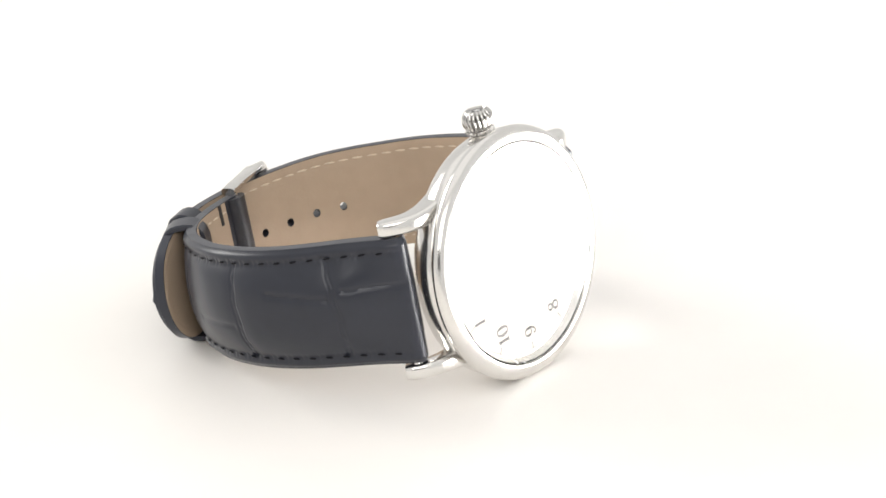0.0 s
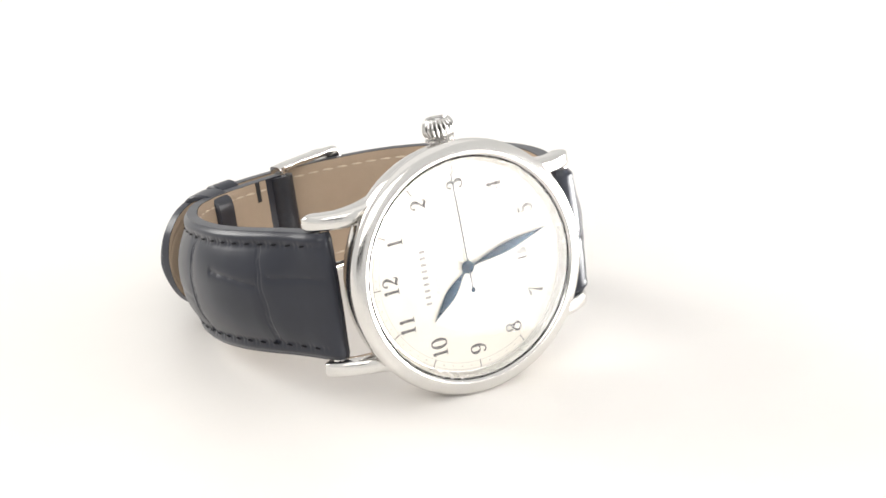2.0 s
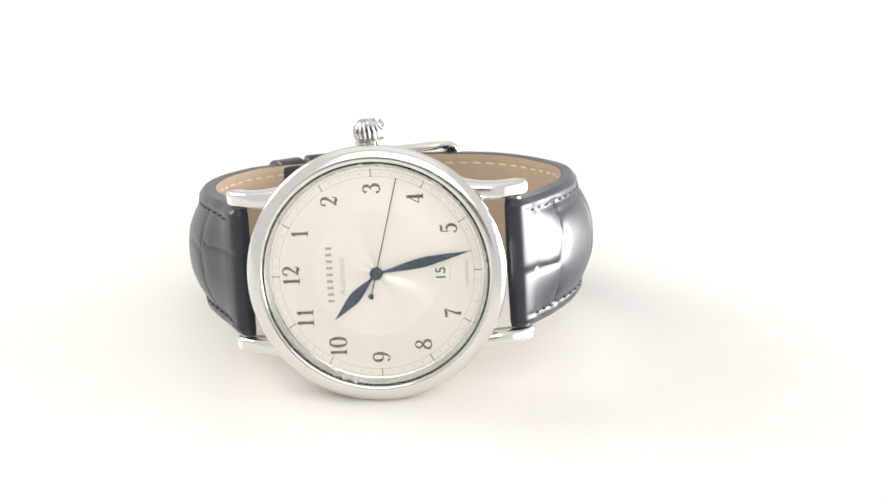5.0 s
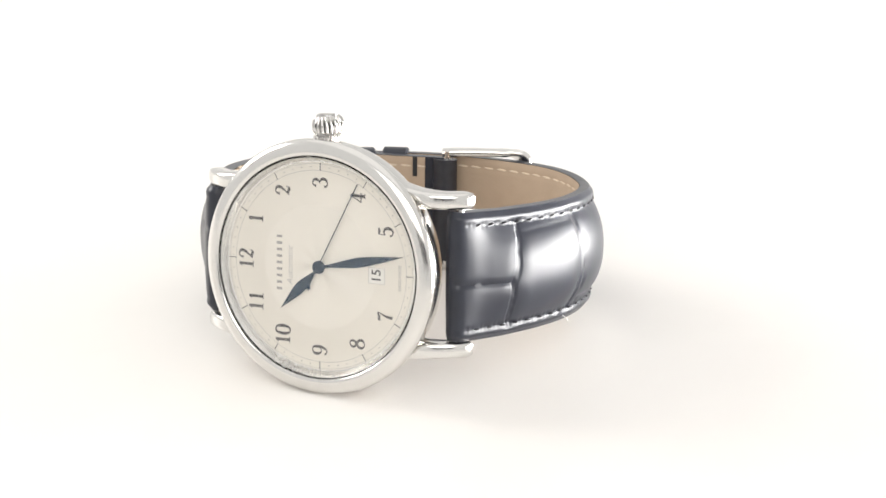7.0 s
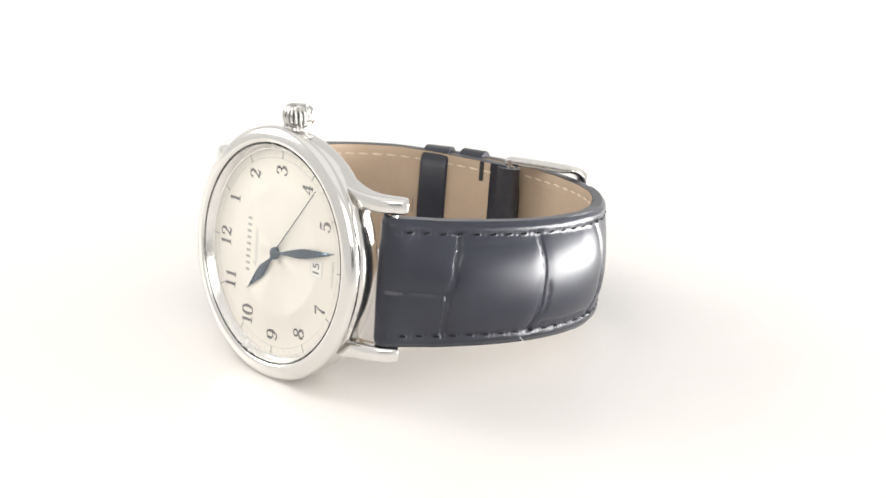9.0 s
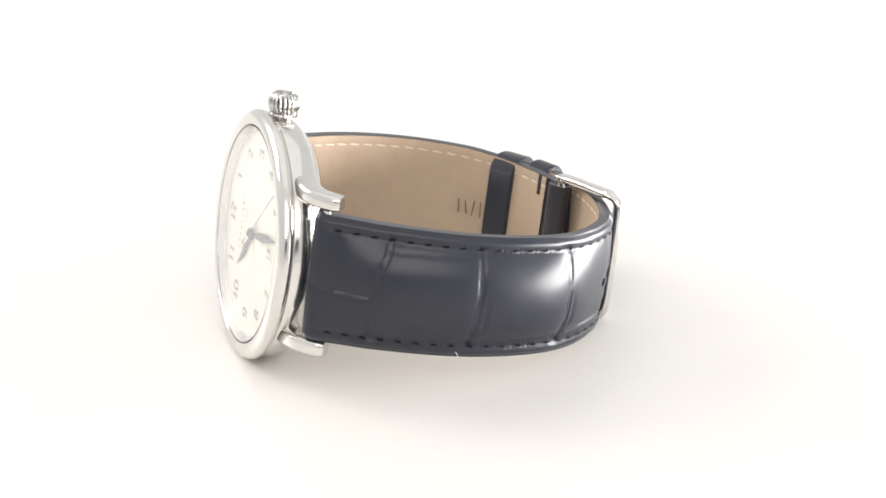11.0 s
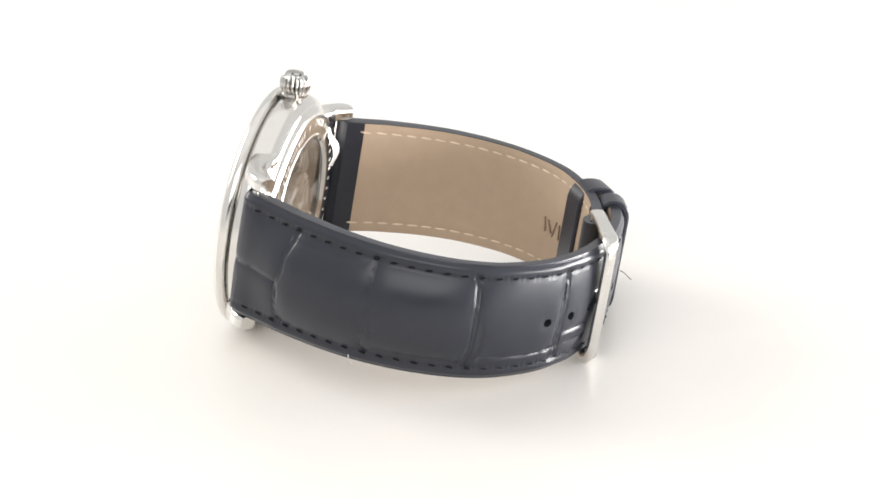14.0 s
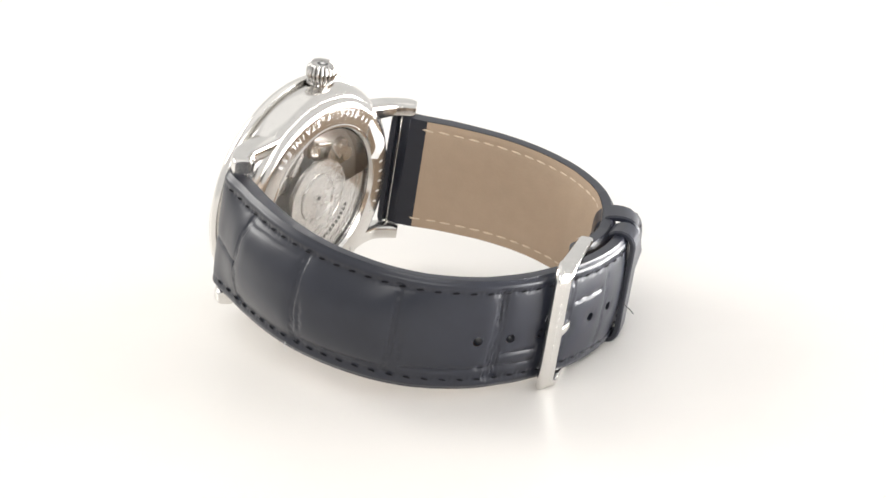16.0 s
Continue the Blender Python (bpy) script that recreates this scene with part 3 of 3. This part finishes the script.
def build_strap(name, line, tip, grooves, cuts, thick, label, holes=(), skew=0.0):
    n, m = 500, 60
    pts, s, t, nrm = frames_of(line, n, tip)
    total = s[-1]
    coords_o = []
    rows = []
    for i in range(n):
        w = half_width(s[i], total, tip)
        pad = bulge(s[i], total)
        row = []
        for j in range(m + 1):
            q = -1 + 2 * j / m
            q = math.copysign(abs(q) ** 0.8, q)
            u = q * w
            e = w - abs(u)
            rise = pad * (1 - (1 - min(1.0, max(0.0, e - 2.3) / max(0.5, w - 2.3))) ** 2.3)
            lip = -min(0.75, 0.3 * thick(s[i])) * (1 - float(smooth01(e / 1.3))) ** 2
            seam = -0.07 * math.exp(-((e - 1.9) / 0.3) ** 2) if s[i] > 2.5 else 0
            seam += seam_dents(s[i], e) if s[i] > 3 else 0
            h = rise + lip + seam + scale_relief(s[i], u, w, grooves, cuts) * float(smooth01((e - 0.8) / 1.6))
            h += 0.03 * noise.noise((u * 0.22, s[i] * 0.22, 5.0))
            for hs in holes:
                r2 = (s[i] - hs) ** 2 + (u + 0.6) ** 2
                h -= 0.25 * math.exp(-r2 / 1.3)
            row.append((u + x_shift(s[i], skew), *(pts[i] + nrm[i] * h)))
            coords_o.append((s[i], u))
        rows.append(row)
    verts, faces = [], []
    for row in rows:
        verts += row
    k = m + 1
    for i in range(n - 1):
        for j in range(m):
            faces.append((i * k + j, i * k + j + 1, (i + 1) * k + j + 1, (i + 1) * k + j))
    verts, faces = punch(verts, faces, coords_o, holes, pts, s, t)
    # rims: the outer skin turns over to the lining on both edges and both ends
    o = len(verts)
    for i in range(n):
        w = half_width(s[i], total, tip)
        th = thick(s[i])
        for sg in (-1, 1):
            for h in (-min(1.2, 0.4 * th), -th + 0.35, -th + 0.08):
                verts.append((x_shift(s[i], skew) + sg * (w + (0.02 if h > -1.21 else -0.06)), *(pts[i] + nrm[i] * h)))
    for i in range(n - 1):
        for a in range(2):
            j = 0 if a == 0 else m
            b0, b1 = o + i * 6 + a * 3, o + (i + 1) * 6 + a * 3
            faces.append((i * k + j, (i + 1) * k + j, b1, b0))
            faces.append((b0, b1, b1 + 1, b0 + 1))
            faces.append((b0 + 1, b1 + 1, b1 + 2, b0 + 2))
    for i in (0, n - 1):
        ring = [i * k + j for j in range(k)]
        b = o + i * 6
        faces.append(tuple(ring + [b + 3, b + 4, b + 5, b + 2, b + 1, b]))
    # the leather folds in under both ends, where the lining stops
    for lo, hi in ((0, int(np.searchsorted(s, 9.0))), (n if tip else int(np.searchsorted(s, total - 5.2)), n)):
        for i in range(lo, hi - 1):
            b0, b1 = o + i * 6, o + (i + 1) * 6
            faces.append((b0 + 2, b1 + 2, b1 + 5, b0 + 5))
    v, f = join([(verts, faces)])
    strap = link(name, v, f, LEATHER, watch, A, label)
    for hs in holes:            # walls of the punched holes
        i = int(np.searchsorted(s, hs))
        verts = []
        for h in (0.35, -thick(hs) - 0.05):
            for a in range(16):
                ang = 2 * math.pi * a / 16
                p = pts[i] + t[i] * 0.72 * math.cos(ang) + nrm[i] * h
                verts.append((-0.6 + 0.72 * math.sin(ang), *p))
        v, f = join([(verts, [(a, (a + 1) % 16, 16 + (a + 1) % 16, 16 + a) for a in range(16)])])
        link("hole_wall", v, f, LEATHER, strap)
    # lining
    verts, faces = [], []
    m2 = 40
    i0 = int(np.searchsorted(s, 8.4))
    i1 = n if tip else int(np.searchsorted(s, total - 4.6))
    coords = []
    for i in range(i0, i1):
        w = half_width(s[i], total, tip) - 0.12
        th = thick(s[i])
        for j in range(m2 + 1):
            u = -w + 2 * w * j / m2
            h = -th - 0.10 * float(smooth01((w - abs(u)) / 1.0)) + 0.06 * noise.noise((u * 0.3, s[i] * 0.3, 9.0))
            h += 0.12 * math.exp(-((w - abs(u) - 1.6) / 0.3) ** 2)
            for hs in holes:
                r2 = (s[i] - hs) ** 2 + (u + 0.6) ** 2
                h += 0.12 * math.exp(-r2 / 1.3)
            verts.append((u + x_shift(s[i], skew), *(pts[i] + nrm[i] * h)))
            coords.append((s[i], u))
    for i in range(i1 - i0 - 1):
        for j in range(m2):
            a = i * (m2 + 1) + j
            faces.append((a, a + 1, a + m2 + 2, a + m2 + 1))
    verts, faces = punch(verts, faces, coords, holes, pts, s, t)
    v, f = join([(verts, faces)])
    lining = link("lining", v, f, LINING, strap, label="tan leather lining")
    # stitches
    def stitch(length, rad):
        v, f, q = [], [], 6
        for a in range(6):
            z = -length / 2 + length * a / 5
            rr = rad * math.sqrt(max(0.05, 1 - (2 * a / 5 - 1) ** 4))
            for b in range(q):
                c = 2 * math.pi * b / q
                v.append((rr * math.cos(c), z, rr * math.sin(c) * 0.7))
            if a:
                f += [((a - 1) * q + b, (a - 1) * q + (b + 1) % q, a * q + (b + 1) % q, a * q + b) for b in range(q)]
        f += [tuple(range(q)), tuple(range(5 * q, 6 * q))]
        return join([(v, f)])
    sv, sf = stitch(1.15, 0.17)
    first = link("stitch", sv, sf, THREAD, strap)
    tv, tf = stitch(1.9, 0.17)
    first_in = link("lining_stitch", tv, tf, THREAD_TAN, lining)
    used = [False, False]

    def put(i, u, h, inner, tilt):
        tt, nn = t[i], nrm[i]
        pos = Vector((u, *(pts[i] + nn * h))) * MM
        ax_y = Vector((0, tt[0], tt[1]))
        ax_z = Vector((0, nn[0], nn[1]))
        ax_x = ax_y.cross(ax_z)
        m4 = Matrix((ax_x, ax_y, ax_z)).transposed().to_4x4()
        m4 = Matrix.Translation(pos) @ m4 @ pose(0, 0, 0, 0, 0, tilt)
        ob = first_in if inner else first
        if not used[inner]:
            ob.matrix_basis = m4
            used[inner] = True
        else:
            place("lining_stitch" if inner else "stitch", ob.data, lining if inner else strap, m4)
    d = 6.0
    while d < total - 3.0:
        i = int(np.searchsorted(s, d))
        w = half_width(s[i], total, tip)
        for sg in (-1, 1):
            put(i, x_shift(s[i], skew) + sg * (w - 1.9), 0.02, False, 7 * sg)
            if d > 8.7 and not (tip and d > total - 22):
                put(i, x_shift(s[i], skew) + sg * (w - 1.7), -thick(s[i]) - 0.02, True, 3 * sg)
        d += 2.75
    return strap, pts, s, t, nrm


def build_straps():
    long_t = lambda q: min(0.9 + 0.42 * q, 3.4 - 1.1 * min(1, q / 40))
    short_t = lambda q: min(0.9 + 0.42 * q, 3.4 - 1.0 * min(1, q / 40))
    # grooves: where, slant, depth, bow
    g6 = [(11.0, 0.8, 0.34, 1.2), (26.4, 0.3, 0.36, -0.4), (42.5, 0.2, 0.4, -0.7), (58.0, 0.35, 0.3, 0.2), (58.9, 0.25, 0.42, 0.2),
          (72.0, 0.5, 0.28, 0.5), (82.0, 0.3, 0.24, -0.5), (92, 0.3, 0.24, 0.4)]
    # cuts along the strap: from, to, side, slant, depth
    c6 = [(-0.5, 11.0, -1.0, -0.02, 0.3), (43.6, 57.5, -5.8, 0.03, 0.3), (27.2, 41.5, -6.6, 0.02, 0.26), (59.2, 66.5, -3.2, 0.02, 0.34), (55.5, 66.5, -5.4, 0.02, 0.26),
          (11.5, 25.5, 6.2, 0.03, 0.12), (66.8, 72.5, 1.6, 0.12, 0.3), (73, 81, 3.2, 0.05, 0.26)]
    c6 += [(g + 0.6, g + 1.7 + 0.4 * (q % 2), -0.4 - 0.95 * q, 0.05, 0.2) for g in (26.4, 42.5) for q in range(5)]
    g12 = [(12.0, 0.5, 0.26, 0.8), (28.6, 0.45, 0.32, 0.6), (43.0, 0.4, 0.26, -0.6), (53, 0.3, 0.22, 0.3)]
    c12 = [(0.5, 11.5, 3.0, 0.0, 0.26), (12.5, 23.5, 1.8, 0.15, 0.3), (29.0, 38.0, -2.0, 0.05, 0.2)]
    holes = [55.4, 60.9, 66.6, 72.4, 78.1, 83.8]
    grow = 1.8      # the roll at the spring bar
    g6, g12 = [[(a + grow, b, c, d) for a, b, c, d in g] for g in (g6, g12)]
    c6, c12 = [[(a + grow, b + grow, c, d, e) for a, b, c, d, e in g] for g in (c6, c12)]
    holes = [q + grow for q in holes]
    long_strap = build_strap("long_strap", LONG, True, g6, c6, long_t, "navy-black crocodile strap half with holes and pointed tail", holes, -0.5)
    short_strap = build_strap("short_strap", SHORT, False, g12, c12, short_t, "navy-black crocodile strap half that carries the buckle", (), 0.45)
    return long_strap, short_strap


def loop_band(name, y, z, ty, tz, inner_h, outer_h, half, wide, label, th=0.9):
    """A leather loop round both strap halves at one place; ty, tz run along the strap."""
    ny, nz = tz, -ty
    if (y * ny + (z + 27) * nz) < 0:
        ny, nz = -ny, -nz
    r = min(3.1, (outer_h - inner_h) / 2 - 0.15)
    corners = [(half - r, outer_h - r, 0), (-(half - r), outer_h - r, 90), (-(half - r), inner_h + r, 180), (half - r, inner_h + r, 270)]
    ring_o, ring_i = [], []
    for cx, cy, a0 in corners:
        for k in range(5):
            a = radians(a0 + 22.5 * k)
            ring_o.append((cx + r * math.cos(a), cy + r * math.sin(a)))
            ring_i.append((cx + (r - th) * math.cos(a), cy + (r - th) * math.sin(a)))
    m = len(ring_o)
    v, f = [], []
    offs = [(-wide / 2, 1), (-wide / 2 + 0.25, 0), (wide / 2 - 0.25, 0), (wide / 2, 1)]
    for d, k in offs:
        for (ox, oh), (ix, ih) in zip(ring_o, ring_i):
            x, h = ox + (ix - ox) * 0.3 * k, oh + (ih - oh) * 0.3 * k
            v.append((x, y + ny * h + ty * d, z + nz * h + tz * d))
    for d in (wide / 2, -wide / 2):
        for ix, ih in ring_i:
            v.append((ix, y + ny * ih + ty * d, z + nz * ih + tz * d))
    R = 6
    for a in range(R):
        b = (a + 1) % R
        for i in range(m):
            j = (i + 1) % m
            f.append((a * m + i, a * m + j, b * m + j, b * m + i))
    v, f = join([(v, f)])
    return link(name, v, f, LEATHER, watch, A, label)


def tube(path, hw, ht, n=16, power=0.5, up=None, rows=40):
    """A bar with a rounded rectangular section swept along 3D points; hw, ht are functions of 0..1. up: side direction."""
    pts, s = spline(path, rows)
    t = np.gradient(pts, axis=0)
    t /= np.linalg.norm(t, axis=1)[:, None]
    v, f = [], []
    for i in range(len(pts)):
        k = i / (len(pts) - 1)
        side = np.array(up) - t[i] * np.dot(up, t[i])
        side /= np.linalg.norm(side)
        nn = np.cross(t[i], side)
        for j in range(n):
            a = 2 * math.pi * j / n
            ca, sa = math.cos(a), math.sin(a)
            v.append(tuple(pts[i] + side * hw(k) * math.copysign(abs(ca) ** power, ca) + nn * ht(k) * math.copysign(abs(sa) ** power, sa)))
    for i in range(len(pts) - 1):
        for j in range(n):
            f.append((i * n + j, i * n + (j + 1) % n, (i + 1) * n + (j + 1) % n, (i + 1) * n + j))
    f += [tuple(range(n)), tuple(range((len(pts) - 1) * n, len(pts) * n))]
    return v, f


def build_buckle():
    # U-shaped frame: a flat bar outside the long half and two arms to the pin
    path = [(9.8, 6.2, -53.6), (10.0, 2.5, -55.0), (10.05, -2.8, -57.0), (10.0, -5.2, -57.85), (9.2, -6.7, -58.5), (7.4, -7.05, -58.7), (0.0, -7.1, -58.75),
            (-7.4, -7.05, -58.7), (-9.2, -6.7, -58.5), (-10.0, -5.2, -57.85), (-10.05, -2.8, -57.0), (-10.0, 2.5, -55.0), (-9.8, 6.2, -53.6)]
    def wide(k):
        return 1.15 + 0.4 * float(smooth01((0.5 - abs(k - 0.5) - 0.1) / 0.25))
    v, f = tube(path, wide, lambda k: 0.66, 20, 0.55, (0.0, 0.985, -0.17), 110)
    v, f = join([(v, f)])
    fr = link("buckle_frame", v, f, STEEL, watch, A, "polished steel pin buckle frame")
    for i in range(9):
        v, f = join([box(-0.4, 0.4, -0.42, 0.42, -0.02, 0.02)])
        link("name_bar", v, f, SATIN, fr, pose((-4.6 + 1.15 * i) * MM, -7.2 * MM, -59.38 * MM, -9.8))
    v, f = tube([(-10.2, 5.2, -53.4), (0, 5.2, -53.4), (10.2, 5.2, -53.4)], lambda k: 0.7, lambda k: 0.7, 14, 1.0, (0, 1, 0))
    v, f = join([(v, f)])
    link("buckle_bar", v, f, STEEL, watch, A)
    v, f = tube([(-0.6, 5.4, -54.6), (-0.6, 2.0, -55.3), (-0.6, -2.0, -57.9), (-0.6, -4.0, -58.6), (-0.6, -5.6, -58.75)], lambda k: 0.8, lambda k: 0.4, 12, 0.7, (1, 0, 0))
    v, f = join([(v, f)])
    link("buckle_prong", v, f, STEEL, watch, A)
    # leather fold round the bar
    v, f = [], []
    n = 24
    for x in (-8.8, 8.8):
        for i in range(n):
            a = 2 * math.pi * i / n
            v.append((x, 5.6 + 2.2 * math.cos(a), -53.3 + 1.7 * math.sin(a)))
    f = [(i, (i + 1) % n, n + (i + 1) % n, n + i) for i in range(n)] + [tuple(range(n)), tuple(range(n, 2 * n))]
    v, f = join([(v, f)])
    link("strap_fold", v, f, EDGE, watch, A, "dark leather fold round the buckle bar")


def build_loops():
    loop_band("keeper", 20.6, -50.6, -0.81, -0.585, -3.9, 3.6, 9.95, 4.8, "plain dark leather strap keeper")
    loop_band("keeper", 15.4, -53.4, -0.93, -0.36, -1.4, 3.9, 9.9, 4.4, "plain dark leather strap keeper")
    v, f = join([box(5.6, 9.0, -0.4, 0.4, -0.1, 0.1)])
    link("slit", v, f, BLACK, watch, A @ pose(0, 10.6 * MM, -51.72 * MM, 14, 0, 0))


def build_marks():
    """Stamped marks on the lining and two loose fibres."""
    for i in range(4):
        v, f = join([box(-1.35, 1.35, -0.16, 0.16, -0.03, 0.03)])
        link("stamp_bar", v, f, STAMP, watch, A @ pose(-0.4 * MM, (23.9 - 0.95 * i) * MM, (-42.75 - 1.0 * i) * MM, 130, 0, 0) @ pose(0, 0, 0, 0, 0, (9, 20, -12, 5)[i]))
    for name, path, material in (("loose_thread", [(-9.2, -29.6, -25.0), (-9.7, -30.2, -25.3), (-10.2, -30.4, -25.9)], WHITE),
                                 ("loose_thread", [(-1.4, 13.2, -58.2), (-1.9, 13.6, -59.0), (-2.6, 14.2, -59.6), (-2.9, 14.2, -60.1)], BLACK)):
        v, f = tube(path, lambda k: 0.07, lambda k: 0.07, 6, 1.0, (0.3, 0.5, 0.8))
        v, f = join([(v, f)])
        link(name, v, f, material, watch, A)


build_case()
build_back()
build_crown()
build_dial()
hour_pointer, minute_pointer, second_pointer = build_pointers()
build_straps()
build_buckle()
build_loops()
build_marks()


# ---- what moves ----
def motions():
    turn = [(0.0, 55.6), (1.0, 44.1), (2.0, 32.7), (3.0, 21.4), (4.0, 10.2), (5.2, -3.1), (6.5, -17.5), (7.5, -28.6), (9.0, -45.2), (10.2, -58.8),
            (11.5, -73.5), (12.5, -84.6), (13.5, -95.5), (14.5, -106.7), (16.0, -123.4)]
    walk(watch, [(t, pose(0, 0, 0, 0, 0, a)) for t, a in turn])
    walk(second_pointer, [(t, A @ pose(0, 0, 0, 0, 0, -(96.0 + 6.0 * (t - 3.5)))) for t in (0.0, 4.0, 8.0, 12.0, 16.0)])
    walk(minute_pointer, [(t, A @ pose(0, 0, 0, 0, 0, -(168.0 + 0.1 * (t - 3.5)))) for t in (0.0, 16.0)])
    walk(hour_pointer, [(t, A @ pose(0, 0, 0, 0, 0, -(313.8 + 0.0083 * (t - 3.5)))) for t in (0.0, 16.0)])


motions()
